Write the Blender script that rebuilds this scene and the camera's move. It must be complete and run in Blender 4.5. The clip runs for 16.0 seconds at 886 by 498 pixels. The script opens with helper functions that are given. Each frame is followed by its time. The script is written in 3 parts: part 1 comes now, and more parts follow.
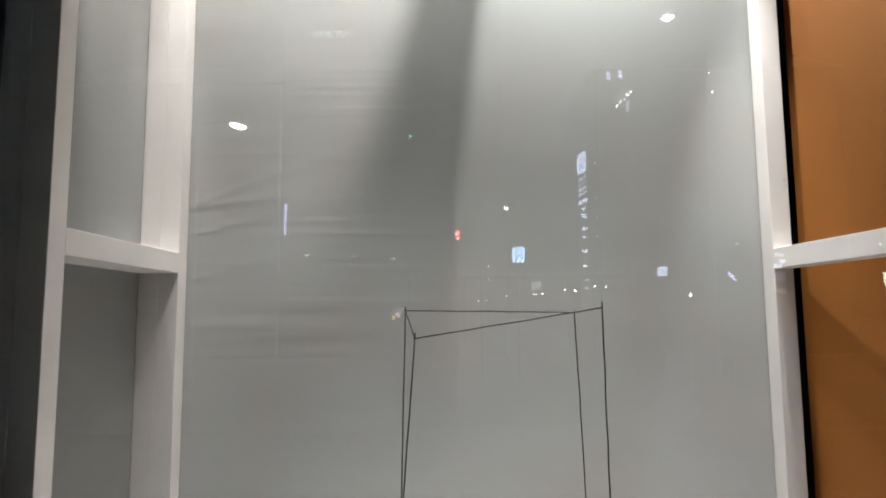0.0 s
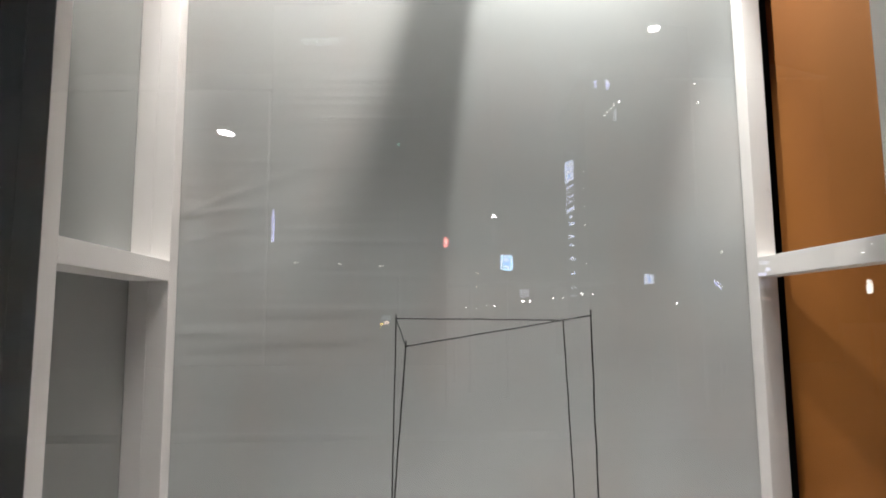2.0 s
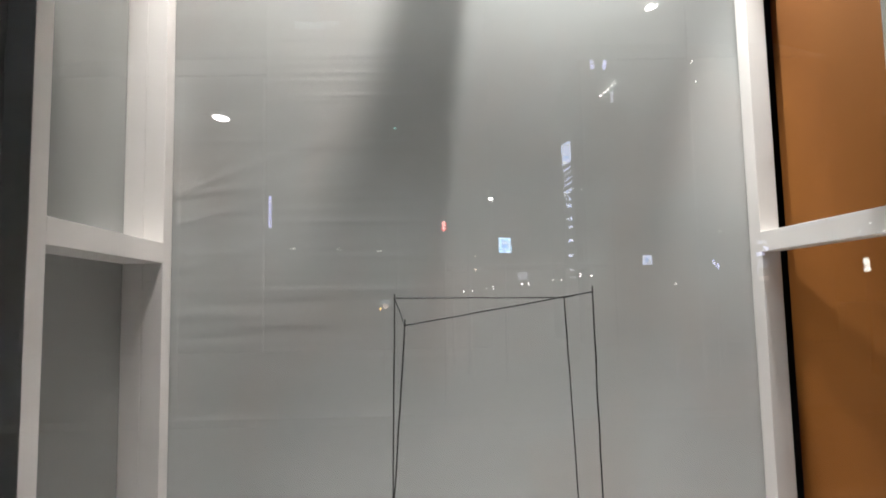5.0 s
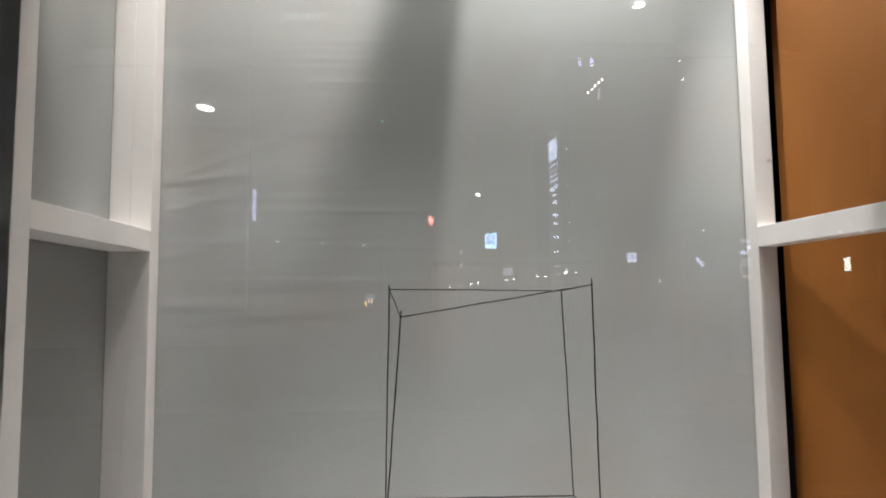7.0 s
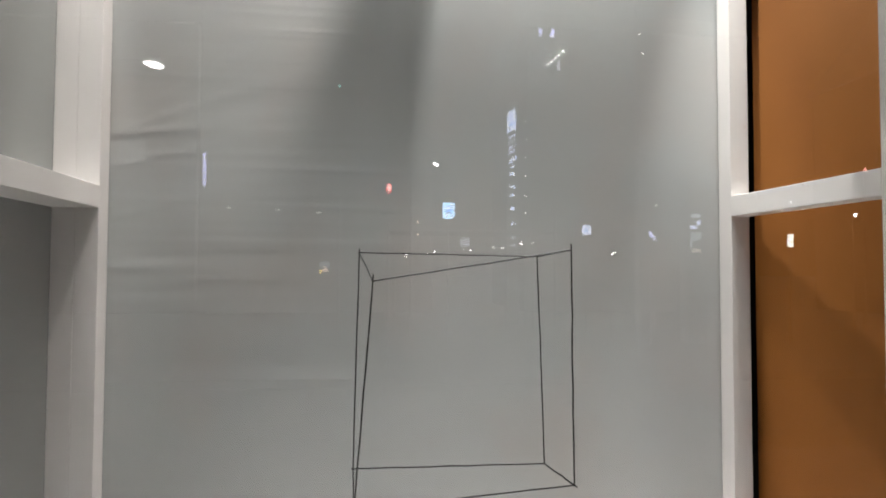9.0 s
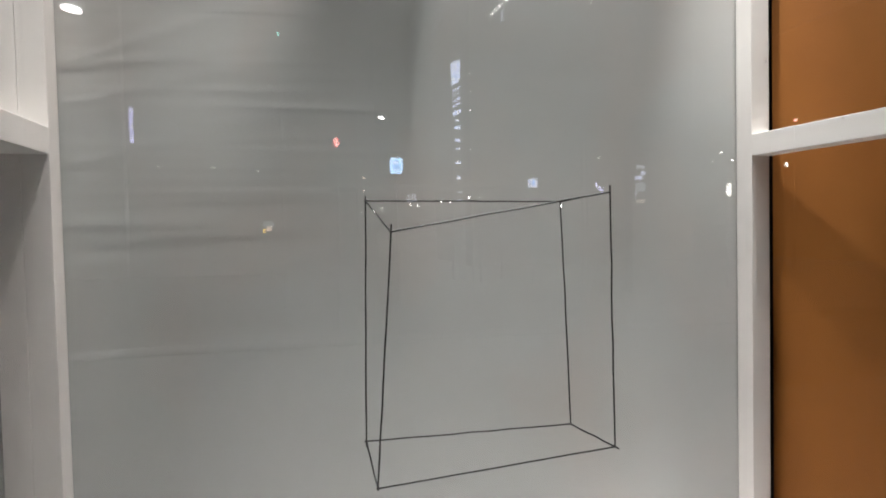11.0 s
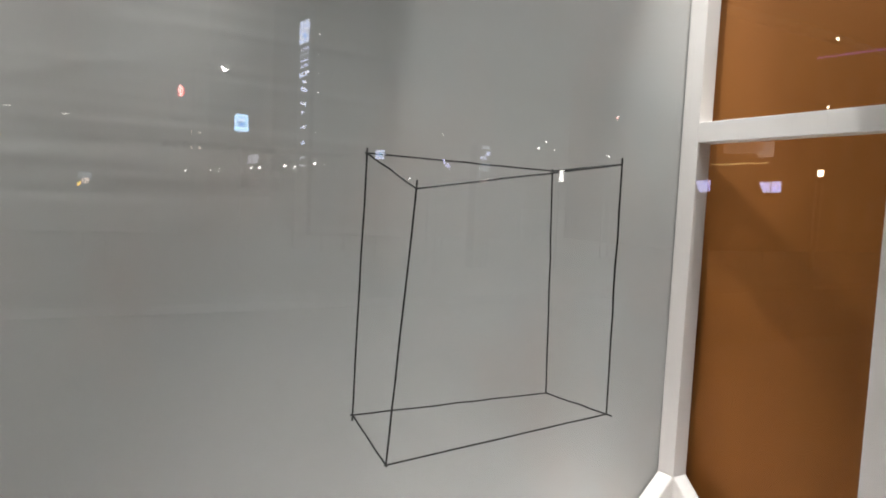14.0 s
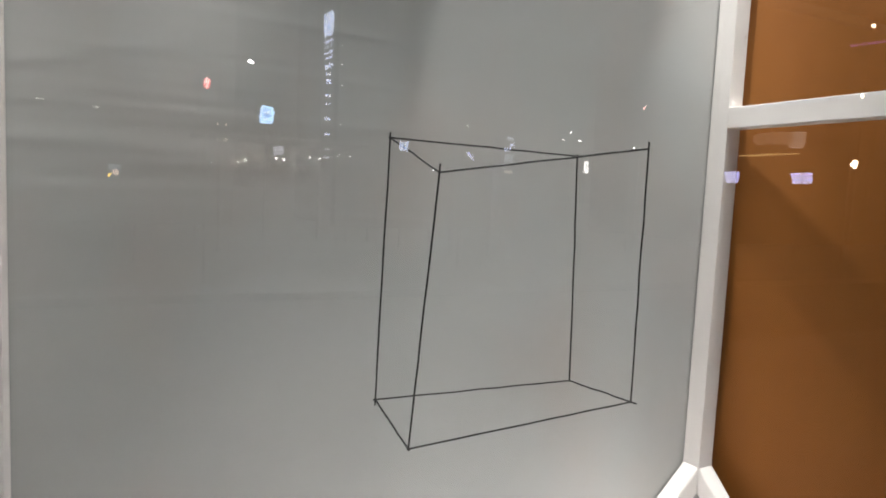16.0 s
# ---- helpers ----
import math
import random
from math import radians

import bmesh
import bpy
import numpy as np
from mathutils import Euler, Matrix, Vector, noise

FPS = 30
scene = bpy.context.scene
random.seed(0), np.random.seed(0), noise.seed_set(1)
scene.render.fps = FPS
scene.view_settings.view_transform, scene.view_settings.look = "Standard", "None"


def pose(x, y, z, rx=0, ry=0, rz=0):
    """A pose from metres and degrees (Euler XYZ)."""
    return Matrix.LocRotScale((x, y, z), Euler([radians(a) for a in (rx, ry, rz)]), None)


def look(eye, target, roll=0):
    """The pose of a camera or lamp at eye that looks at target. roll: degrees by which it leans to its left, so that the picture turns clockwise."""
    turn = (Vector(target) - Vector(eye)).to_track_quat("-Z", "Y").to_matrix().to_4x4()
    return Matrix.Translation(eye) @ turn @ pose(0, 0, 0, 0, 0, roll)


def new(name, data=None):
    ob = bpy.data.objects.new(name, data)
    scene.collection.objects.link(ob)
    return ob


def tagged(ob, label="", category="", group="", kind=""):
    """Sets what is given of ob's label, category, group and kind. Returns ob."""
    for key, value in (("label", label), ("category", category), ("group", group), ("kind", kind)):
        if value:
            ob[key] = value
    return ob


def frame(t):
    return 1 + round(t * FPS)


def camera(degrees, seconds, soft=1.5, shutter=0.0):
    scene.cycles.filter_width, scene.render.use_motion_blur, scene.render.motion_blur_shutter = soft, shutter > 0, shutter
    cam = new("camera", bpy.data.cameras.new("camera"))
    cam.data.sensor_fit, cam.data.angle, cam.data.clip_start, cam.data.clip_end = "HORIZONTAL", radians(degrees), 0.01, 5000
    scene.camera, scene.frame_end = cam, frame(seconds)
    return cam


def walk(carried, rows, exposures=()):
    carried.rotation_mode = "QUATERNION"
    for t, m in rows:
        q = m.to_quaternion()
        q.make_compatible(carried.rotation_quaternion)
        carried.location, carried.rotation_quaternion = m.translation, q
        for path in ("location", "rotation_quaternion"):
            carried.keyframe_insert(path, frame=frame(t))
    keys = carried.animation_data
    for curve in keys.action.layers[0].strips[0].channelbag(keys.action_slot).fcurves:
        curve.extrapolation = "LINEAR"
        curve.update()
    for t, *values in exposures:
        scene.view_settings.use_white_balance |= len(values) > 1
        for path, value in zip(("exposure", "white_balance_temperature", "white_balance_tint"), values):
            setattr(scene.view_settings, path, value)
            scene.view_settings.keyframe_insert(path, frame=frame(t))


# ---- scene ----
cam = camera(70.0, 16.0, soft=1.8)
PATH = [
    (0, (0.915, -2.122, 1.684), (0.895, -0.133, 1.893), -0.4),
    (0.5, (0.917, -2.123, 1.682), (0.917, -0.135, 1.904), -0.8),
    (1, (0.917, -2.131, 1.684), (0.926, -0.144, 1.91), -0.9),
    (1.5, (0.91, -2.138, 1.684), (0.901, -0.152, 1.916), -0.9),
    (2, (0.907, -2.142, 1.685), (0.925, -0.156, 1.917), -0.4),
    (2.5, (0.91, -2.137, 1.683), (0.967, -0.151, 1.905), -0.5),
    (3, (0.923, -2.128, 1.681), (0.962, -0.14, 1.899), -1.0),
    (3.5, (0.94, -2.118, 1.679), (0.969, -0.13, 1.895), -1.2),
    (4, (0.944, -2.117, 1.678), (0.972, -0.127, 1.878), -1.3),
    (4.2, (0.938, -2.124, 1.677), (0.959, -0.134, 1.874), -1.2),
    (6.3, (0.879, -2.067, 1.658), (0.961, -0.076, 1.823), -0.5),
    (6.5, (0.879, -2.079, 1.663), (0.984, -0.089, 1.831), -0.6),
    (7, (0.87, -2.068, 1.659), (0.943, -0.076, 1.827), -0.6),
    (7.5, (0.84, -2.041, 1.66), (0.929, -0.05, 1.828), -0.0),
    (8, (0.801, -2.012, 1.654), (0.933, -0.022, 1.8), 0.9),
    (8.5, (0.794, -2.0, 1.647), (0.983, -0.012, 1.758), 0.7),
    (9, (0.819, -1.986, 1.643), (1.035, 0.001, 1.717), 0.2),
    (9.2, (0.831, -1.906, 1.634), (1.035, 0.083, 1.688), 0.3),
    (11.3, (0.59, -1.729, 1.621), (1.032, 0.22, 1.536), -0.5),
    (11.5, (0.551, -1.696, 1.611), (1.035, 0.242, 1.511), 0.3),
    (12, (0.405, -1.599, 1.605), (1.256, 0.203, 1.437), 0.9),
    (12.5, (0.284, -1.537, 1.598), (1.217, 0.223, 1.424), 2.4),
    (13, (0.258, -1.52, 1.595), (1.158, 0.257, 1.416), 2.2),
    (13.5, (0.275, -1.526, 1.593), (1.238, 0.217, 1.405), 2.5),
    (14, (0.267, -1.534, 1.594), (1.177, 0.24, 1.447), 2.6),
    (14.5, (0.266, -1.529, 1.592), (1.106, 0.28, 1.448), 2.1),
    (15, (0.282, -1.526, 1.586), (1.152, 0.268, 1.428), 2.3),
    (15.5, (0.276, -1.524, 1.579), (1.145, 0.27, 1.418), 2.7),
    (16, (0.271, -1.53, 1.577), (1.115, 0.275, 1.402), 2.6),
]
walk(cam, [(t, look(eye, target, roll)) for t, eye, target, roll in PATH], exposures=[(0.0, -0.08), (4.0, -0.09), (9.2, -0.11), (11.5, -0.07), (16.0, -0.04)])

# ---- world: night sky over a street ----
world = bpy.data.worlds.new("night")
scene.world = world
world.use_nodes = True
sky = world.node_tree.nodes.new("ShaderNodeTexSky")
sky.sky_type = "NISHITA"
sky.sun_disc = False
sky.sun_elevation = radians(-4)
sky.sun_rotation = radians(200)
world.node_tree.links.new(sky.outputs[0], world.node_tree.nodes["Background"].inputs[0])
world.node_tree.nodes["Background"].inputs[1].default_value = 0.1


# ---- unseen display lamps under the ceiling: three spotlights, three downlights, one tube; some added fill ----
def spot(name, eye, target, watts, degrees, blend, size, colour=(1.0, 0.98, 0.955)):
    lamp = bpy.data.lights.new(name, "SPOT")
    lamp.energy, lamp.spot_size, lamp.spot_blend, lamp.shadow_soft_size = watts, radians(degrees), blend, size
    lamp.color = colour
    ob = new(name, lamp)
    ob.matrix_world = look(eye, target)
    return ob


SPOT_A, AIM_A = Vector((0.59, -0.41, 3.62)), Vector((-0.18, 0.736, 3.152))
SPOT_B, AIM_B = Vector((1.387, -0.26, 3.62)), Vector((1.872, 0.593, 2.76))
spot("spot_beam", SPOT_A, AIM_A, 208, 119.5, 0.20, 0.04, (1.0, 0.925, 0.89))
spot("spot_beam", SPOT_B, AIM_B, 172, 99.6, 0.05, 0.035)
# Fill spot, added unseen to brighten the dark band between the two pools.
FILL_SPOT, FILL_AIM = Vector((0.95, -0.64, 3.60)), Vector((0.95, 0.07, 2.3))
spot("spot_beam", FILL_SPOT, FILL_AIM, 48, 100, 1.0, 0.06)
DOWN_A, DOWN_B = Vector((0.02, -0.12, 3.60)), Vector((1.93, -0.20, 3.60))
spot("corner_beam", DOWN_A, Vector((-0.05, -0.03, 1.9)), 230, 17, 1.0, 0.03)
spot("corner_beam", DOWN_B, Vector((1.99, 0.06, 1.0)), 330, 23, 1.0, 0.03)
# Added unseen beam; its bounce off the floor brightens the lower cloth.
FLOOR_FILL = Vector((1.64, -0.22, 3.60))
spot("corner_beam", FLOOR_FILL, Vector((1.66, -0.17, 0.42)), 680, 14, 1.0, 0.03)
# Tube is an unseen fill lamp, added for overall light and floor bounce.
fill_light = bpy.data.lights.new("fill_glow", "AREA")
fill_light.shape, fill_light.size, fill_light.size_y, fill_light.energy = "RECTANGLE", 1.7, 0.12, 20.0
fill_light.color = (1.0, 0.985, 0.965)
fill_light.spread = radians(36)
tube = new("fill_glow", fill_light)
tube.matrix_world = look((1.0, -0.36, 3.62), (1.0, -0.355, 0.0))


# ---- materials ----
def material(name, base, rough=0.6, metal=0.0, grain=None, spots=None, bump=0.0, coords="Object", spec=0.5):
    """A surface: base colour, with fine grain (scale xyz, strength) and broad stains (scale, strength)."""
    m = bpy.data.materials.new(name)
    m.use_nodes = True
    nt = m.node_tree
    bsdf = nt.nodes["Principled BSDF"]
    bsdf.inputs["Roughness"].default_value = rough
    bsdf.inputs["Metallic"].default_value = metal
    bsdf.inputs["Specular IOR Level"].default_value = spec
    colour = nt.nodes.new("ShaderNodeRGB")
    colour.outputs[0].default_value = (*base, 1)
    out = colour.outputs[0]
    tex = nt.nodes.new("ShaderNodeTexCoord")
    height = None
    for kind, values in (("grain", grain), ("spots", spots)):
        if not values:
            continue
        scale, strength = values
        mapping = nt.nodes.new("ShaderNodeMapping")
        mapping.inputs["Scale"].default_value = scale if isinstance(scale, tuple) else (scale, scale, scale)
        info = nt.nodes.new("ShaderNodeObjectInfo")
        shift = nt.nodes.new("ShaderNodeVectorMath")
        shift.operation = "MULTIPLY_ADD"
        nt.links.new(info.outputs["Random"], shift.inputs[0])
        shift.inputs[1].default_value = (7.0, 11.0, 13.0)
        nt.links.new(tex.outputs[coords], shift.inputs[2])
        nt.links.new(shift.outputs[0], mapping.inputs["Vector"])
        n = nt.nodes.new("ShaderNodeTexNoise")
        n.inputs["Scale"].default_value = 1.0
        n.inputs["Detail"].default_value = 6.0
        n.inputs["Roughness"].default_value = 0.6
        nt.links.new(mapping.outputs[0], n.inputs["Vector"])
        if kind == "grain":
            height = n.outputs["Fac"]
        span = nt.nodes.new("ShaderNodeMapRange")
        span.inputs["From Min"].default_value, span.inputs["From Max"].default_value = 0.3, 0.7
        span.inputs["To Min"].default_value, span.inputs["To Max"].default_value = 1 - strength, 1 + strength * 0.4
        nt.links.new(n.outputs["Fac"], span.inputs["Value"])
        mul = nt.nodes.new("ShaderNodeMix")
        mul.data_type, mul.blend_type = "RGBA", "MULTIPLY"
        mul.inputs["Factor"].default_value = 1.0
        nt.links.new(out, mul.inputs["A"])
        nt.links.new(span.outputs[0], mul.inputs["B"])
        out = mul.outputs["Result"]
    nt.links.new(out, bsdf.inputs["Base Color"])
    if bump and height:
        b = nt.nodes.new("ShaderNodeBump")
        b.inputs["Strength"].default_value = bump
        b.inputs["Distance"].default_value = 0.002
        nt.links.new(height, b.inputs["Height"])
        nt.links.new(b.outputs[0], bsdf.inputs["Normal"])
    return m


def glowing(name, colour, strength):
    m = bpy.data.materials.new(name)
    m.use_nodes = True
    nt = m.node_tree
    bsdf = nt.nodes["Principled BSDF"]
    bsdf.inputs["Base Color"].default_value = (*[0.5 * c for c in colour], 1)
    bsdf.inputs["Emission Color"].default_value = (*colour, 1)
    bsdf.inputs["Emission Strength"].default_value = strength
    m.cycles.emission_sampling = "NONE"
    return m


WOOD = material("white_painted_timber", (0.70, 0.67, 0.65), 0.55, grain=((30, 30, 3), 0.07), spots=(5, 0.06), bump=0.25)
WOOD_LONG = material("white_painted_timber_along", (0.70, 0.67, 0.65), 0.55, grain=((30, 3, 30), 0.07), spots=(5, 0.06), bump=0.25)
CANVAS = material("grey_canvas", (0.391, 0.397, 0.388), 0.9, grain=(240, 0.05), spots=((0.8, 0.8, 2.2), 0.09), bump=0.2, spec=0.2)


def tinted(m, tint, scale, amount, low=0.48, high=0.72):
    """Faint stains of another tone over a finished surface."""
    nt = m.node_tree
    socket = nt.nodes["Principled BSDF"].inputs["Base Color"]
    source = socket.links[0].from_socket
    tex = nt.nodes.new("ShaderNodeTexCoord")
    mapping = nt.nodes.new("ShaderNodeMapping")
    mapping.inputs["Scale"].default_value = scale
    n = nt.nodes.new("ShaderNodeTexNoise")
    n.inputs["Scale"].default_value, n.inputs["Detail"].default_value = 1.0, 4.0
    span = nt.nodes.new("ShaderNodeMapRange")
    span.inputs["From Min"].default_value, span.inputs["From Max"].default_value = low, high
    span.inputs["To Max"].default_value = amount
    mix = nt.nodes.new("ShaderNodeMix")
    mix.data_type, mix.blend_type = "RGBA", "MULTIPLY"
    mix.inputs["B"].default_value = (*tint, 1)
    nt.links.new(tex.outputs["Object"], mapping.inputs["Vector"])
    nt.links.new(mapping.outputs[0], n.inputs["Vector"])
    nt.links.new(n.outputs["Fac"], span.inputs["Value"])
    nt.links.new(span.outputs[0], mix.inputs["Factor"])
    nt.links.new(source, mix.inputs["A"])
    nt.links.new(mix.outputs["Result"], socket)


tinted(CANVAS, (1.03, 0.955, 0.93), (2.3, 1.0, 1.6), 0.9)
tinted(CANVAS, (0.95, 0.96, 0.98), (3.1, 1.0, 4.4), 0.6)
GREY_PANEL = material("grey_board", (0.235, 0.238, 0.232), 0.75, grain=(60, 0.03), spots=(1.5, 0.06), bump=0.1, spec=0.3)
ORANGE = material("orange_board", (0.255, 0.090, 0.0125), 0.7, grain=(90, 0.05), spots=((1.0, 2.0, 1.0), 0.10), bump=0.15, spec=0.3)
tinted(ORANGE, (0.80, 0.72, 0.60), (1.0, 4.0, 0.9), 0.8, 0.45, 0.75)
# Beige in place of white: shade of the braced recess put into the colour.
SHADE_BOARD = material("shade_beige_board", (0.36, 0.32, 0.285), 0.8, grain=((30, 4, 4), 0.12), spots=(4, 0.1), bump=0.2)
PLASTER = material("white_plaster", (0.72, 0.70, 0.67), 0.9, grain=(40, 0.05), spots=(2, 0.08), bump=0.2)
VOID_BLACK = material("unlit_void_black", (0.02, 0.02, 0.022), 0.8, grain=(40, 0.2), spots=(2, 0.2))
ALUMINIUM = material("dark_anodised_aluminium", (0.10, 0.11, 0.106), 0.5, 0.2, grain=((4, 4, 80), 0.15), spots=(3, 0.1))
WIRE = material("black_iron_wire", (0.012, 0.012, 0.012), 0.5, 0.5, grain=(200, 0.3), bump=0.1)
# Pinkish white chosen to tint the light bounced onto the cloth.
FLOOR = material("pale_floor_board", (0.84, 0.785, 0.785), 0.6, grain=((3, 40, 3), 0.12), spots=(3, 0.1), bump=0.2)
STONE = material("facade_stone", (0.22, 0.21, 0.20), 0.85, grain=(30, 0.2), spots=(1.5, 0.2), bump=0.5)
PAVING = material("concrete_paving", (0.11, 0.11, 0.107), 0.85, grain=(60, 0.2), spots=(2, 0.25), bump=0.5)
ASPHALT = material("asphalt", (0.05, 0.05, 0.052), 0.8, grain=(120, 0.3), spots=(0.6, 0.3), bump=0.8)
STEEL = material("galvanised_steel", (0.06, 0.062, 0.065), 0.6, 0.5, grain=(20, 0.15), spots=(3, 0.15))
DARK_PAINT = material("dark_painted_metal", (0.03, 0.032, 0.035), 0.5, 0.2, grain=(40, 0.1), spots=(4, 0.15))
RENDER_WALL = material("dark_rendered_facade", (0.05, 0.048, 0.046), 0.9, grain=(8, 0.2), spots=(0.4, 0.25), bump=0.4)

WHITE_GLOW = glowing("white_lamp", (1.0, 0.98, 0.95), 45)
SOFT_GLOW = glowing("dim_white_lamp", (1.0, 0.97, 0.93), 12)
WARM_GLOW = glowing("warm_lamp", (1.0, 0.80, 0.52), 40)
DIM_WARM = glowing("dim_warm_window", (1.0, 0.78, 0.66), 4)
STRIP_GLOW = glowing("yellow_strip", (1.0, 0.74, 0.32), 2.2)
RED_GLOW = glowing("red_signal", (1.0, 0.04, 0.04), 3.2)
PALE_RED = glowing("pale_red_signal", (1.0, 0.40, 0.37), 13)
BLUE_GLOW = glowing("pale_blue_sign", (0.45, 0.70, 1.0), 10)
PALE_MARK = glowing("white_blue_mark", (0.72, 0.88, 1.0), 11)
MID_BLUE = glowing("mid_blue_sign", (0.12, 0.40, 0.85), 5.5)
ICE_GLOW = glowing("ice_white_panel", (0.62, 0.70, 1.0), 7)
DIM_ICE = glowing("dim_ice_panel", (0.62, 0.66, 1.0), 5)
FAINT_ICE = glowing("faint_ice_panel", (0.75, 0.78, 1.0), 1.8)
LILAC_GLOW = glowing("lilac_screen", (0.55, 0.55, 1.0), 7)
FADED_ICE = glowing("faded_ice_panel", (0.70, 0.78, 1.0), 0.9)
TEAL_GLOW = glowing("teal_lamp", (0.30, 0.95, 0.85), 6)
DIM_LAMP = glowing("weak_white_lamp", (1.0, 0.97, 0.93), 3)
FADED_WARM = glowing("faded_warm_window", (1.0, 0.80, 0.74), 0.27)
LILAC_DIM = glowing("dim_lilac_screen", (0.55, 0.55, 1.0), 4)
FAINT_WARM = glowing("faint_warm_window", (1.0, 0.80, 0.72), 1.3)
VIOLET_GLOW = glowing("violet_tube", (0.42, 0.12, 0.80), 1.0)
AMBER_GLOW = glowing("amber_lamp", (1.0, 0.55, 0.06), 11)

GLASS = bpy.data.materials.new("window_glass")
GLASS.use_nodes = True
_nt = GLASS.node_tree
_nt.nodes.remove(_nt.nodes["Principled BSDF"])
_clear = _nt.nodes.new("ShaderNodeBsdfTransparent")
_clear.inputs[0].default_value = (0.975, 0.99, 0.985, 1)
_gloss = _nt.nodes.new("ShaderNodeBsdfGlossy")
_gloss.inputs["Roughness"].default_value = 0.0
_face = _nt.nodes.new("ShaderNodeLayerWeight")
_face.inputs["Blend"].default_value = 0.5
_pow = _nt.nodes.new("ShaderNodeMath")
_pow.operation = "POWER"
_pow.inputs[1].default_value = 5.0
_fres = _nt.nodes.new("ShaderNodeMath")
_fres.operation = "MULTIPLY_ADD"
_fres.inputs[1].default_value, _fres.inputs[2].default_value = 0.93, 0.06
_nt.links.new(_face.outputs["Facing"], _pow.inputs[0])
_nt.links.new(_pow.outputs[0], _fres.inputs[0])
_mix = _nt.nodes.new("ShaderNodeMixShader")
_nt.links.new(_fres.outputs[0], _mix.inputs[0])
_nt.links.new(_clear.outputs[0], _mix.inputs[1])
_nt.links.new(_gloss.outputs[0], _mix.inputs[2])
_nt.links.new(_mix.outputs[0], _nt.nodes["Material Output"].inputs["Surface"])


# ---- mesh helpers ----
def box(bm, lo, hi, bevel=0.0, turn=None, seg=2):
    """A box from lo to hi in bm, with rounded edges."""
    made = bmesh.ops.create_cube(bm, size=1.0)["verts"]
    lo, hi = Vector(lo), Vector(hi)
    m = Matrix.Translation((lo + hi) / 2) @ Matrix.Diagonal((*(hi - lo), 1))
    bmesh.ops.transform(bm, matrix=m, verts=made)
    if bevel:
        edges = list({e for v in made for e in v.link_edges})
        out = bmesh.ops.bevel(bm, geom=edges, offset=bevel, segments=seg, affect="EDGES", profile=0.5)
        made = list({v for f in out["faces"] for v in f.verts} | {v for v in made if v.is_valid})
    if turn is not None:
        bmesh.ops.transform(bm, matrix=turn, verts=made)
    return made


def tube_between(bm, a, b, radius, sides=8, end=None):
    a, b = Vector(a), Vector(b)
    end = radius if end is None else end
    made = bmesh.ops.create_cone(bm, cap_ends=True, segments=sides, radius1=radius, radius2=end, depth=(b - a).length)["verts"]
    turn = (b - a).to_track_quat("Z", "Y").to_matrix().to_4x4()
    bmesh.ops.transform(bm, matrix=Matrix.Translation((a + b) / 2) @ turn, verts=made)
    return made


def ball(bm, centre, radius, scale=(1, 1, 1), u=12, v=8):
    made = bmesh.ops.create_uvsphere(bm, u_segments=u, v_segments=v, radius=radius)["verts"]
    bmesh.ops.transform(bm, matrix=Matrix.Translation(centre) @ Matrix.Diagonal((*scale, 1)), verts=made)
    return made


def part(name, bm, mat, parent=None, label="", smooth=False):
    """Links bm as one mesh object, under parent if there is one."""
    me = bpy.data.meshes.new(name)
    bm.normal_update()
    bm.to_mesh(me)
    bm.free()
    me.materials.append(mat)
    if smooth:
        for p in me.polygons:
            p.use_smooth = True
    ob = new(name, me)
    if parent:
        ob.parent = parent
        ob.matrix_parent_inverse = parent.matrix_world.inverted()
    if label:
        tagged(ob, label)
    return ob


def thing(name, base, label, category, group="", kind=""):
    ob = new(name)
    ob.empty_display_size = 0.05
    ob.matrix_world = Matrix.Translation(base)
    bpy.context.view_layer.update()
    return tagged(ob, label, category, group, kind)


def structure(name, bm, mat, label, category="", smooth=False):
    return tagged(part(name, bm, mat, None, smooth=smooth), label, category or name.split("_")[0], kind="structure")


def prism(bm, corners, depth_vec):
    """A solid from a flat polygon pushed along depth_vec."""
    d = Vector(depth_vec)
    front = [bm.verts.new(c) for c in corners]
    back = [bm.verts.new(Vector(c) + d) for c in corners]
    bm.faces.new(front)
    bm.faces.new(back[::-1])
    n = len(corners)
    for k in range(n):
        bm.faces.new((front[k], back[k], back[(k + 1) % n], front[(k + 1) % n]))
    bmesh.ops.recalc_face_normals(bm, faces=bm.faces[:])


# ---- large structure of the display ----
T = 0.067           # timber section
WIDE, DEEP = 2.0, 0.699   # inner width, depth from the back posts' face to the front
SPLAY = 3.6         # degrees by which the right side frame opens outwards
TOP, BAR = 3.62, 1.90     # height of the posts, top of the crossbars
KNEE = 0.672         # height at which the corner braces leave the back posts
GLASS_Y = -0.76
BASE = 0.42         # assumed height of the unseen window platform, raised for stronger bounce

# Floor lies below the view; it serves as a reflector for the lower cloth.
bm = bmesh.new()
box(bm, (-0.55, -0.70, 0.0), (2.55, 0.40, BASE))
structure("floor", bm, FLOOR, "pale painted platform floor of the shop window, unseen, raised to bounce light", "floor")
bm = bmesh.new()
box(bm, (-0.55, -0.74, 3.70), (2.55, 0.40, 3.80))
structure("ceiling", bm, PLASTER, "white plaster ceiling over the shop window", "ceiling")
